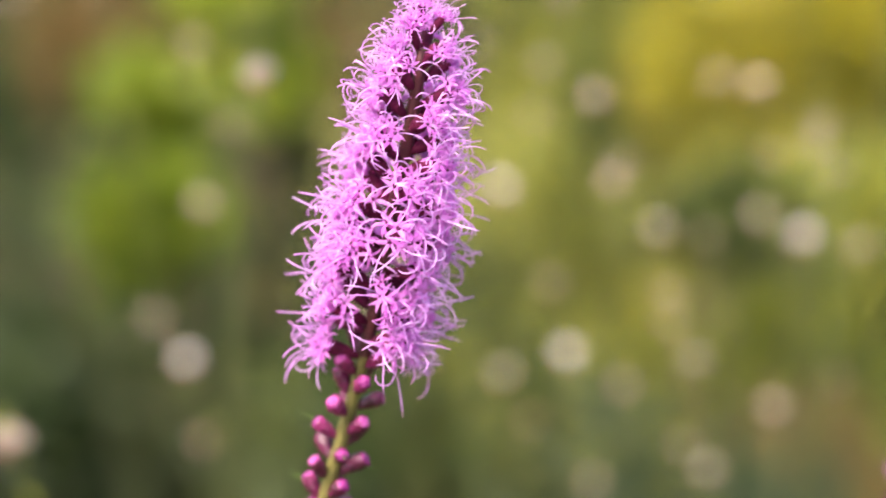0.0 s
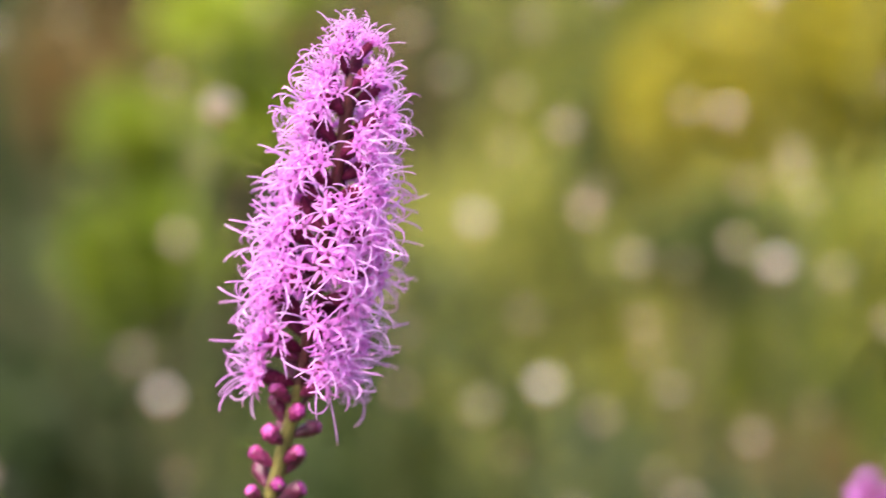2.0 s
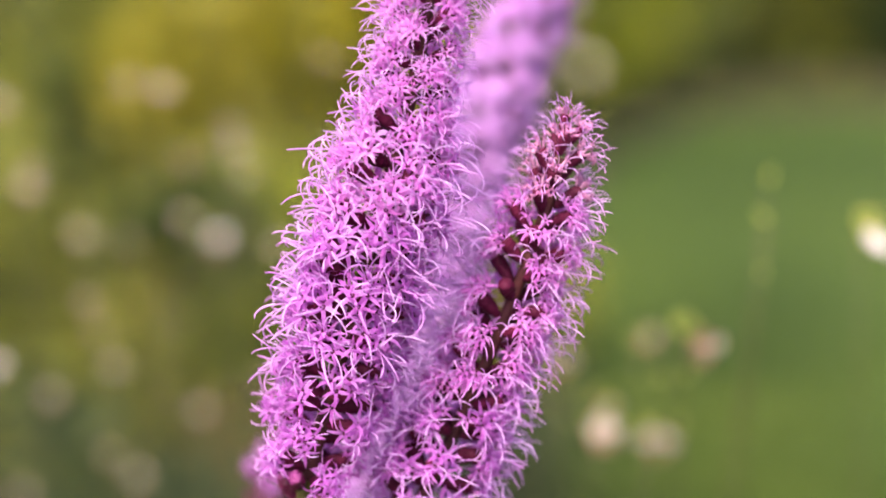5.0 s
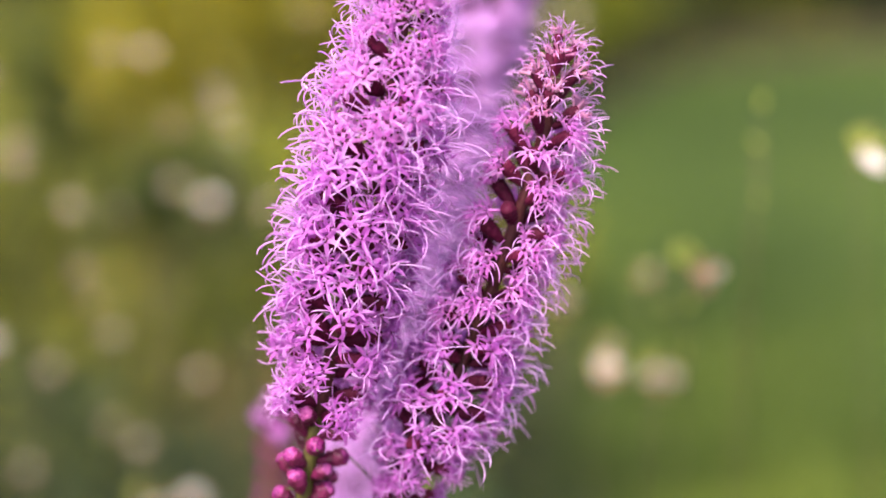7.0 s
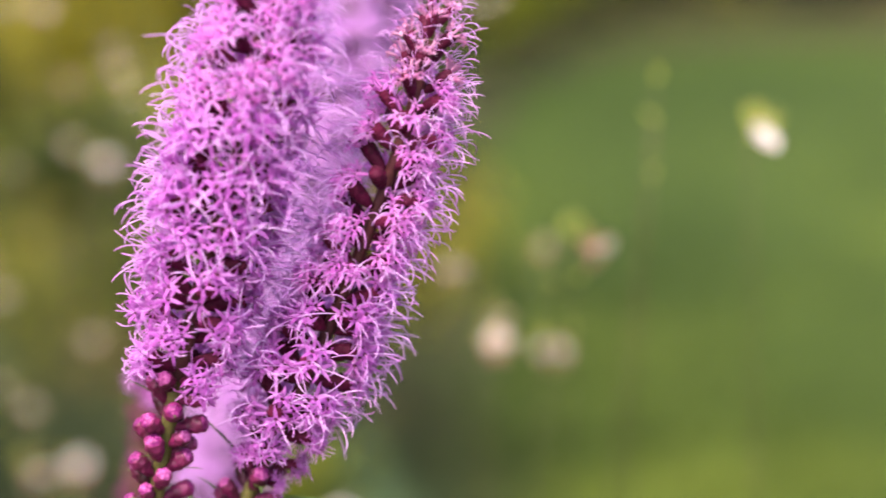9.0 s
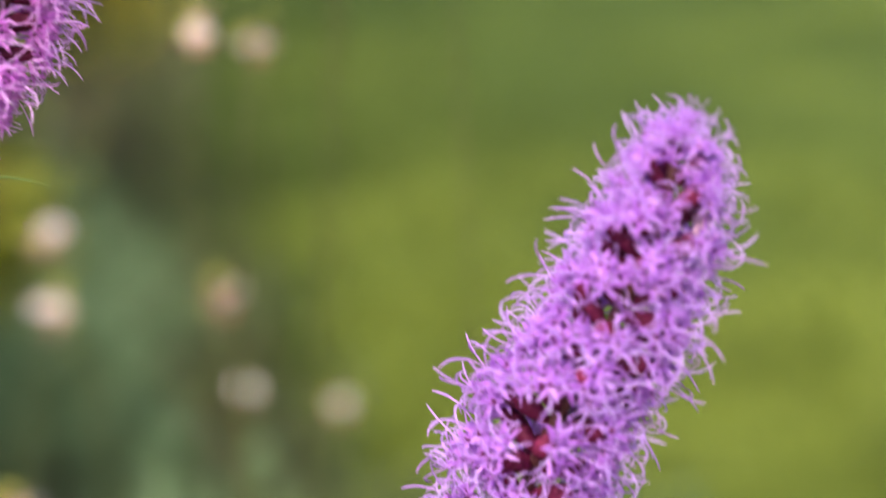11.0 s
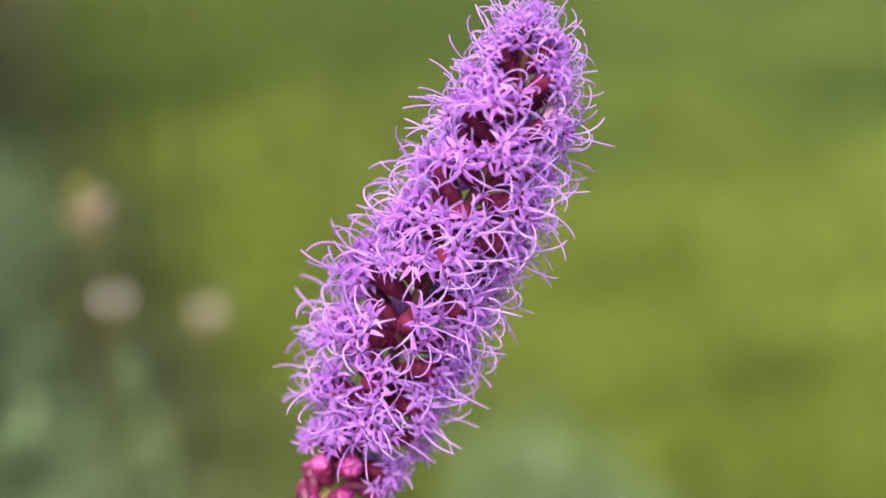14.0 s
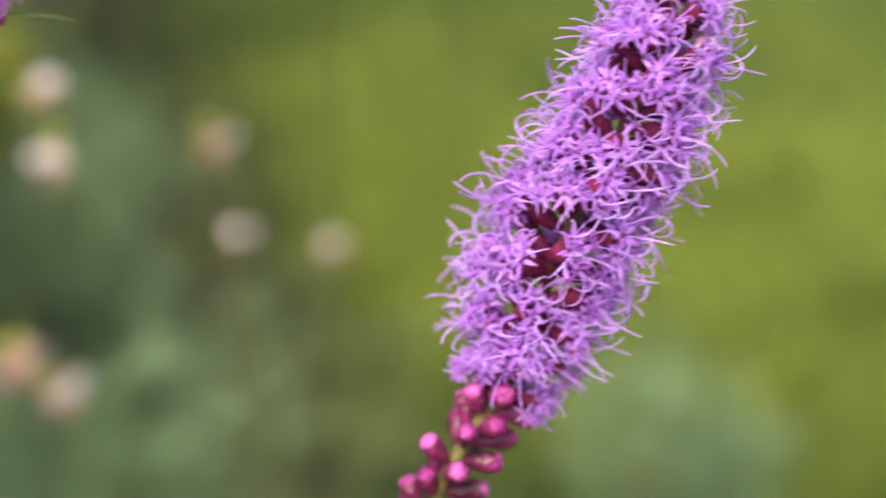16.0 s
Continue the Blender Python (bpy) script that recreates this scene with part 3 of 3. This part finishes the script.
# ---- leafy plants behind ----
def leaf_cloud(r, center, size, count, leaf, upright=0.3, lumps=9, ragged=0.25):
    """Many small folded leaves gathered in uneven lumps."""
    s = Shape()
    cores = []
    for _ in range(lumps):
        q = Vector((r.gauss(0, 0.45), r.gauss(0, 0.45), r.uniform(-0.8, 0.75)))
        cores.append((q, r.uniform(0.3, 0.55)))
    for _ in range(count):
        q, rad = r.choice(cores)
        d = Vector((r.gauss(0, 1), r.gauss(0, 1), r.gauss(0, 1))).normalized() * rad * (r.random() ** 0.4 + r.gauss(0, ragged * 0.3))
        p = Vector(center) + Vector(((q.x + d.x) * size[0], (q.y + d.y) * size[1], (q.z + d.z) * size[2]))
        if p.z < 0.02:
            continue
        way = (d + Vector((r.gauss(0, 0.5), r.gauss(0, 0.5), r.gauss(upright, 0.5)))).normalized()
        tang = Matrix.Rotation(r.uniform(0, 6.28), 3, way) @ way.orthogonal().normalized()
        n = way.cross(tang)
        l, w = leaf[0] * r.uniform(0.6, 1.2), leaf[1] * r.uniform(0.7, 1.2)
        s.add([p, p + way * l * 0.45 + tang * w * 0.5 + n * w * 0.15, p + way * l, p + way * l * 0.45 - tang * w * 0.5 + n * w * 0.15, p + way * l * 0.5],
              [(0, 1, 4), (1, 2, 4), (2, 3, 4), (3, 0, 4)])
    return s, cores


def shrub(name, label, category, foot, center, size, count, leaf, mat, seed, upright=0.3, lumps=9, stems=7, group=""):
    r = random.Random(seed)
    plant = thing(name, foot, label, category, group)
    c = Vector(center) - Vector(foot)
    s, cores = leaf_cloud(r, c, size, count, leaf, upright, lumps)
    part("foliage", s.mesh("foliage", [mat], False), plant)
    for k in range(stems):
        q = cores[k % len(cores)][0]
        top = c + Vector((q.x * size[0], q.y * size[1], q.z * size[2]))
        bend = Vector((top.x * 0.3, top.y * 0.3, top.z * 0.6))
        pts = [bend * 2 * t * (1 - t) + top * t * t + Vector((r.gauss(0, 0.004), r.gauss(0, 0.004), -0.02 * (1 - t))) for t in (0, 0.2, 0.4, 0.6, 0.8, 1)]
        b = Shape()
        thick = 0.004 + 0.006 * size[2]
        b.tube(pts, [thick * (1 - 0.14 * i) for i in range(6)], 6)
        part("stem", b.mesh("stem", [BARK]), plant)
    return plant


# golden plants and leafy ones behind the first spike, a wall of olive foliage further back
shrub("golden_perennial", "bushy perennial with golden-yellow foliage in the sun", "shrub", (-0.04, 1.95, 0), (0.0, 1.95, 0.61), (0.27, 0.20, 0.31), 5200, (0.035, 0.014), GOLD, 41)
shrub("golden_perennial", "lower olive-gold perennial beside the golden one", "shrub", (-0.06, 1.8, 0), (-0.06, 1.8, 0.38), (0.24, 0.20, 0.24), 3600, (0.035, 0.014), GILT, 42)
shrub("golden_perennial", "dull olive perennial thick with narrow leaves", "shrub", (-0.16, 1.62, 0), (-0.15, 1.62, 0.36), (0.22, 0.2, 0.30), 3600, (0.04, 0.011), MOSS, 43)
shrub("golden_perennial", "golden-green perennial with sunlit shoots", "shrub", (0.05, 1.30, 0), (0.045, 1.30, 0.42), (0.12, 0.11, 0.17), 3000, (0.035, 0.014), GILT, 47)
shrub("leafy_bush", "fresh light-green leafy bush in sun", "shrub", (-0.56, 1.15, 0), (-0.565, 1.15, 0.565), (0.06, 0.07, 0.038), 1000, (0.045, 0.024), LUSH, 44, lumps=5)
shrub("leafy_bush", "fresh light-green leafy bush with tall shoots", "shrub", (-0.58, 1.45, 0), (-0.578, 1.42, 0.79), (0.09, 0.09, 0.036), 950, (0.045, 0.024), LUSH, 45, lumps=5)
shrub("leafy_bush", "mid-green leafy bush with a thin crown", "shrub", (-0.67, 1.42, 0), (-0.675, 1.42, 0.648), (0.055, 0.06, 0.03), 560, (0.045, 0.024), LUSH, 46, lumps=5)
shrub("leafy_bush", "small light-green leafy bush with soft leaves", "shrub", (-0.53, 1.40, 0), (-0.535, 1.40, 0.688), (0.034, 0.05, 0.022), 600, (0.045, 0.024), LUSH, 48, lumps=5)
shrub("shrub", "small shrub with rusty brown leaf tips", "shrub", (-0.80, 1.55, 0), (-0.80, 1.55, 0.68), (0.045, 0.05, 0.06), 600, (0.04, 0.018), RUST, 49, group="shrubs in the bed")
# Added clump: its dark leaves imitate a shaded hole in the golden foliage.
shrub("shrub", "added dark clump for a gap between the golden perennials", "shrub", (-0.055, 1.24, 0), (-0.056, 1.24, 0.61), (0.045, 0.045, 0.028), 650, (0.03, 0.014), COVER, 50, stems=3, group="shrubs in the bed")
shrub("shrub", "slender dark green shoots behind the gaura", "shrub", (-0.30, 1.9, 0), (-0.30, 1.9, 0.50), (0.05, 0.05, 0.17), 900, (0.035, 0.014), COVER, 52, stems=4, group="shrubs in the bed")
shrub("shrub", "low rusty-leaved shrub beside the grey clumps", "shrub", (0.06, 0.95, 0), (0.06, 0.95, 0.46), (0.04, 0.04, 0.05), 420, (0.03, 0.012), RUST, 51, group="shrubs in the bed")
# Near-black ones carry shade in leaf colour; the smallest stands for a dark hole.
for k, (x, y, z, w, h, mat, lab) in enumerate([(-1.425, 2.6, 0.5, 0.42, 0.55, SHADE_GREEN, "shrub with shade-darkened leaf colour"), (-1.029, 2.75, 0.5, 0.40, 0.6, RUST, "shrub with rusty brown tinted leaves"), (-0.625, 2.6, 0.5, 0.4, 0.55, OLIVE, "olive-green shrub"),
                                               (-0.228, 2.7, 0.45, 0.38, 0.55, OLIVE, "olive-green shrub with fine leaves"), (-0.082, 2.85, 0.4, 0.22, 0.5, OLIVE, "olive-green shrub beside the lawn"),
                                               (-1.053, 1.2, 0.3, 0.30, 0.32, SHADE_GREEN, "shrub with shade-darkened leaf colour"), (-0.553, 1.2, 0.30, 0.32, 0.20, SHADE_GREEN, "low shrub with shade-darkened leaves"), (-0.351, 1.12, 0.25, 0.22, 0.20, COVER, "small dull green shrub"), 
                                               (-0.65, 1.5, 0.590, 0.10, 0.045, SHADE_GREEN, "added shade-dark clump under fresh leaves"), (-0.150, 1.1, 0.22, 0.26, 0.24, MOSS, "low dull green shrub"), (-0.200, 1.42, 0.22, 0.2, 0.26, MOSS, "low olive-green shrub")]):
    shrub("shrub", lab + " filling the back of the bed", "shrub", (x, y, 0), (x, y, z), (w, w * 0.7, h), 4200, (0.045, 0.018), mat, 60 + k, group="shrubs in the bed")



def ground_cover():
    s, r = Shape(), random.Random(9)
    for _ in range(44000):
        y = -0.12 + 8.6 * r.random() ** 1.6 + r.gauss(0, 0.07)
        x = edge_x(y) - 0.014 * max(0.0, y - 1.4) + 0.02 * r.gauss(0, 1) - (r.random() ** 1.3) * (2.7 + 0.1 * y)
        p = Vector((x, y, 0.02 + 0.10 * r.random() ** 2))
        a, l, w = r.uniform(0, 6.28), r.uniform(0.025, 0.055), r.uniform(0.009, 0.02)
        d = Vector((math.cos(a), math.sin(a), r.uniform(0, 1.4))).normalized()
        t = Vector((-math.sin(a), math.cos(a), 0))
        s.add([p, p + d * l * 0.5 + t * w * 0.5, p + d * l, p + d * l * 0.5 - t * w * 0.5, p + d * l * 0.5 - Vector((0, 0, w * 0.15))], [(0, 1, 4), (1, 2, 4), (2, 3, 4), (3, 0, 4)])
    return tagged(new("ground_cover", s.mesh("ground_cover", [COVER], False)), "low olive-green leafy ground cover over the bed", "ground cover", kind="stuff")


ground_cover()

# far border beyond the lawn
# Near-black shrubs here hold shade in their leaf colour too.
for k, (x, y, w, h, mat) in enumerate([(-3.66, 5.6, 1.2, 1.3, SHADE_GREEN), (-2.25, 5.4, 1.1, 1.4, SHADE_GREEN), (-1.05, 5.5, 1.0, 1.4, SHADE_GREEN), (-0.20, 6.4, 0.7, 1.0, OLIVE), (0.20, 7.6, 0.5, 0.7, GILT),
                                       (1.2, 8.9, 0.8, 0.9, OLIVE), (2.76, 9.5, 1.0, 0.9, GOLD), (4.34, 9.9, 1.2, 1.0, OLIVE), (0.69, 11.0, 1.4, 1.6, SHADE_GREEN), (2.86, 11.5, 1.6, 1.8, SHADE_GREEN), (0.36, 5.8, 0.16, 0.3, GILT), (0.56, 6.5, 0.2, 0.36, GILT), (0.80, 7.1, 0.22, 0.4, GILT), (1.10, 7.6, 0.2, 0.5, MOSS), (1.40, 7.8, 0.3, 0.5, MOSS), (2.0, 7.9, 0.4, 0.5, SHADE_GREEN), (2.5, 8.2, 0.35, 0.6, MOSS), (-1.92, 9.0, 1.8, 1.9, SHADE_GREEN), (-4.99, 8.5, 1.8, 1.9, SHADE_GREEN)]):
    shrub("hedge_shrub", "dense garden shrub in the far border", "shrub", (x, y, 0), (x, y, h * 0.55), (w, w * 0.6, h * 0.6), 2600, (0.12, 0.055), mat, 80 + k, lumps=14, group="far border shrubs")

# grey-green clumps
for k, (x, y, z, w, h) in enumerate([(0.20, 0.60, 0.20, 0.13, 0.20), (0.525, 0.58, 0.155, 0.085, 0.155), (-0.02, 0.84, 0.34, 0.11, 0.26), (0.10, 1.45, 0.12, 0.13, 0.13), (0.02, 1.25, 0.17, 0.12, 0.16), (-0.05, 0.74, 0.28, 0.08, 0.24), (0.13, 1.04, 0.16, 0.14, 0.16)]):
    shrub("grey_clump", "feathery grey-green clump of fine leaves" if k not in (2, 5) else "feathery dark blue-green clump of fine leaves", "plant", (x, y, 0), (x, y, z), (w, w * 0.8, h), 4200, (0.028, 0.004), FERN if k in (2, 5) else GREY, 100 + k, upright=0.8, lumps=12, group="grey-green clumps")


# ---- white gaura: thin wands with four-petalled flowers ----
def gaura_flower(r, spread=1.0, white=GAURA, green=PINK):
    petals, cup = Shape(), Shape()
    for k in range(4):
        a = radians((-62, -20, 20, 62)[k] * spread + r.uniform(-8, 8))
        d, t = Vector((math.sin(a), 0.25, math.cos(a))).normalized(), Vector((math.cos(a), 0, -math.sin(a)))
        n = d.cross(t)
        l, w = r.uniform(10, 12.5) * MM, r.uniform(6.5, 8) * MM
        rows = [(0.0, 0.12), (0.3, 0.3), (0.6, 0.95), (0.85, 0.9), (1.0, 0.35)]
        verts = []
        for q, wide in rows:
            c = d * l * q + n * 1.8 * MM * math.sin(q * 2.6)
            verts += [c - t * w * wide * 0.5 + n * 0.5 * MM, c, c + t * w * wide * 0.5 + n * 0.5 * MM]
        petals.add(verts, [(3 * i + j, 3 * i + j + 1, 3 * i + j + 4, 3 * i + j + 3) for i in range(4) for j in range(2)])
    for k in range(8):
        a = radians(180 + r.uniform(-55, 55))
        e = Vector((math.sin(a), r.uniform(0.2, 0.8), math.cos(a))).normalized()
        cup.tube([Vector((0, 0, 0)), e * 5 * MM + Vector((0, 2 * MM, 0)), e * 10 * MM], [0.22 * MM, 0.2 * MM, 0.35 * MM], 4)
    for k in range(4):
        a = k * 1.57 + 0.5
        e = Vector((math.cos(a), -0.6, math.sin(a) * 0.8)).normalized()
        cup.tube([Vector((0, 0, 0)), e * 4 * MM, e * 9 * MM], [0.9 * MM, 1.0 * MM, 0.3 * MM], 5)
    cup.tube([Vector((0, 0, 0)), Vector((0, -4, -1)) * MM, Vector((0, -8, -2)) * MM], [1.2 * MM, 0.9 * MM, 0.7 * MM], 5)
    return petals.mesh("petals", [white]), cup.mesh("flower", [green])


def gaura_bud(r):
    s = Shape()
    s.tube([(0, 0, 0), (0, 0, 3 * MM), (0, 0, 7 * MM), (0, 0, 11 * MM)], [0.8 * MM, 1.9 * MM, 1.6 * MM, 0.4 * MM], 6)
    return s.mesh("bud", [LIME])


rg = random.Random(31)
FLOWERS = [gaura_flower(rg) for _ in range(4)]
GBUD = gaura_bud(rg)
BRIGHT = [gaura_flower(random.Random(33 + k), 0.8, WHITE) for k in range(3)]
NODDING = [gaura_flower(random.Random(32), 0.4, WHITE, LIME)]


def wand(plant, r, base, top, flowers, tips=3, size=1.0, thick=1.1, nod=0.0, kinds=None):
    """One thin stem from base to top with flowers at the given shares of its length."""
    b, t = Vector(base), Vector(top)
    mid = b.lerp(t, 0.55) + Vector(((b.x - t.x) * 0.25, (b.y - t.y) * 0.25, 0.06))
    at = lambda q: b * (1 - q) ** 2 + mid * 2 * q * (1 - q) + t * q * q
    s = Shape()
    s.tube([at(q / 12) for q in range(13)], [thick * MM * (1 - 0.045 * q) for q in range(13)], 5)
    stem = part("wand", s.mesh("wand", [WAND]), plant)
    for q in flowers:
        p = at(q)
        turn = Matrix.Rotation(r.uniform(-1.1, 1.1) + math.pi, 4, "Z") @ Matrix.Rotation(r.uniform(-0.5, 0.6), 4, "X")
        pet, cup = r.choice(NODDING if nod else kinds or FLOWERS)
        m = Matrix.Translation(p) @ turn @ Matrix.Translation((0, 9 * MM * size, 2 * MM)) @ Matrix.Rotation(nod, 4, "Y") @ Matrix.Diagonal((size, size, size, 1))
        f = part("flower", cup, plant, m, "white four-petalled flower")
        part("petals", pet, f)
        for _ in range(2):
            side = Vector((r.uniform(-9, 9), r.uniform(-3, 3), r.uniform(3, 12))) * MM * size
            part("bud", GBUD, plant, frame_on(p + side * 0.4, side, Vector((0, 1, 0.1)), 0, size * r.uniform(0.7, 1.1)), "lime-green bud")
    for k in range(tips):
        q = 1 - 0.035 * k
        part("bud", GBUD, plant, frame_on(at(q), Vector((r.gauss(0, 0.6), r.gauss(0, 0.4), 1)), Vector((0, 1, 0.1)), 0, size * r.uniform(0.6, 1)), "lime-green bud")
    return stem


def gaura(label, foot, wands, seed, nod=0.0, kinds=None, bare=0):
    """A plant of several wands, each given by its top and its flower's size (0: buds only); bare: so many more with buds alone."""
    r = random.Random(seed)
    plant = thing("white_gaura", foot, label, "flower", "white gaura plants")
    f = Vector(foot)
    for x, y, z, size in wands:
        base = (r.gauss(0, 0.02), r.gauss(0, 0.02), -0.01)
        tips = 1 if nod else r.choice((1, 2, 3))
        wand(plant, r, base, Vector((x, y, z)) - f, (0.99,) if size else (), tips, size or 0.6, nod=nod, kinds=kinds or (BRIGHT if size > 0.52 and bare else FLOWERS))
    for _ in range(bare):
        top = Vector((r.gauss(0, 0.07), r.gauss(0.02, 0.09), r.uniform(0.45, 0.9)))
        wand(plant, r, (r.gauss(0, 0.02), r.gauss(0, 0.02), -0.01), top, (), r.choice((2, 3, 4)), 0.6)
    return plant


# the near ones between the leaning spikes and the lawn
gaura("white gaura wands with a few open flowers above the lawn edge", (0.27, 0.36, 0.0),
      [(0.2845, 0.25, 0.812, 0), (0.285, 0.25, 0.798, 0), (0.257, 0.22, 0.767, 0.66), (0.251, 0.22, 0.766, 0), (0.260, 0.35, 0.693, 0.75), (0.2315, 0.30, 0.704, 0.7), (0.2345, 0.33, 0.711, 0.40), (0.255, 0.38, 0.725, 0.45), (0.218, 0.35, 0.727, 0.6)], 201)
gaura("white gaura wand with one nodding flower and lime buds", (0.335, 0.27, 0.0), [(0.3125, 0.226, 0.803, 0.8)], 206, 2.75)
gaura("low white gaura with pinkish spent flowers", (0.25, 0.5, 0.0),
      [(0.243, 0.452, 0.545, 1.0), (0.257, 0.451, 0.490, 0.72), (0.300, 0.449, 0.480, 0.72), (0.173, 0.44, 0.547, 1.0), (0.171, 0.46, 0.575, 0.7), (0.141, 0.40, 0.468, 1.0), (0.145, 0.40, 0.463, 1.0), (0.159, 0.40, 0.445, 1.0), (0.162, 0.40, 0.441, 0.9), (0.160, 0.46, 0.572, 0.7)], 202, kinds=BRIGHT)
gaura("white gaura low beside the grey-green clump", (0.04, 0.5, 0.0), [(0.031, 0.45, 0.606, 0.7), (0.048, 0.45, 0.603, 0.75)], 207, kinds=BRIGHT)
gaura("slender gaura wand with lime buds and one cream flower", (-0.16, 0.32, 0.0), [(-0.134, 0.27, 0.835, 0.6), (-0.140, 0.27, 0.852, 0), (-0.130, 0.27, 0.853, 0), (-0.242, 0.27, 0.682, 0.8)], 205)
# the drift behind the first spike
gaura("white gaura with pale flowers on thin swaying wands", (-0.27, 0.62, 0.0),
      [(-0.419, 0.639, 0.827, 0.42), (-0.341, 0.591, 0.841, 0.40), (-0.317, 0.601, 0.645, 0.42), (-0.270, 0.534, 0.639, 0.58), (-0.259, 0.541, 0.728, 0.48), (-0.257, 0.525, 0.817, 0.43), (-0.255, 0.534, 0.601, 0.58), (-0.244, 0.529, 0.776, 0.45), (-0.210, 0.549, 0.854, 0.43), (-0.189, 0.630, 0.807, 0.45), (-0.182, 0.622, 0.761, 0.43)], 210, bare=14)
gaura("white gaura with pale flowers on thin swaying wands", (-0.13, 0.62, 0.0),
      [(-0.175, 0.557, 0.670, 0.45), (-0.168, 0.610, 0.693, 0.51), (-0.159, 0.622, 0.667, 0.45), (-0.152, 0.586, 0.641, 0.45), (-0.146, 0.561, 0.704, 0.48), (-0.129, 0.526, 0.846, 0.45), (-0.121, 0.572, 0.820, 0.43), (-0.097, 0.544, 0.646, 0.50), (-0.094, 0.597, 0.608, 0.43), (-0.092, 0.531, 0.747, 0.62), (-0.091, 0.581, 0.778, 0.42)], 211, bare=14)
gaura("white gaura with pale flowers on thin swaying wands", (-0.05, 0.62, 0.0),
      [(-0.077, 0.545, 0.813, 0.43), (-0.075, 0.561, 0.695, 0.45), (-0.072, 0.584, 0.846, 0.47), (-0.063, 0.558, 0.653, 0.56), (-0.052, 0.566, 0.583, 0.45), (-0.041, 0.548, 0.750, 0.48), (-0.039, 0.585, 0.632, 0.43), (-0.038, 0.490, 0.803, 0.47), (-0.032, 0.535, 0.867, 0.51), (-0.031, 0.505, 0.771, 0.45), (-0.022, 0.589, 0.720, 0.48)], 212, bare=14)
gaura("white gaura with pale flowers on thin swaying wands", (0.02, 0.62, 0.0),
      [(-0.010, 0.584, 0.670, 0.42), (-0.003, 0.518, 0.704, 0.48), (0.005, 0.535, 0.620, 0.45), (0.008, 0.512, 0.674, 0.58), (0.009, 0.561, 0.727, 0.43), (0.011, 0.529, 0.809, 0.42), (0.012, 0.548, 0.601, 0.45), (0.029, 0.635, 0.721, 0.45), (0.035, 0.500, 0.809, 0.45), (0.044, 0.568, 0.631, 0.43), (0.047, 0.527, 0.775, 0.51)], 213, bare=14)
gaura("white gaura with pale flowers on thin swaying wands", (0.08, 0.62, 0.0),
      [(0.055, 0.535, 0.729, 0.65), (0.055, 0.596, 0.768, 0.47), (0.057, 0.495, 0.867, 0.45), (0.061, 0.510, 0.794, 0.48), (0.071, 0.620, 0.639, 0.42), (0.072, 0.492, 0.775, 0.43), (0.079, 0.555, 0.727, 0.60), (0.112, 0.628, 0.683, 0.43), (0.117, 0.492, 0.831, 0.47)], 214, bare=14)
gaura("tall white gaura in front of the far border", (0.27, 1.55, 0.0), [(0.292, 1.5, 0.714, 1.1), (0.275, 1.5, 0.775, 1.0), (0.20, 1.5, 0.70, 0.9)], 220, kinds=BRIGHT)
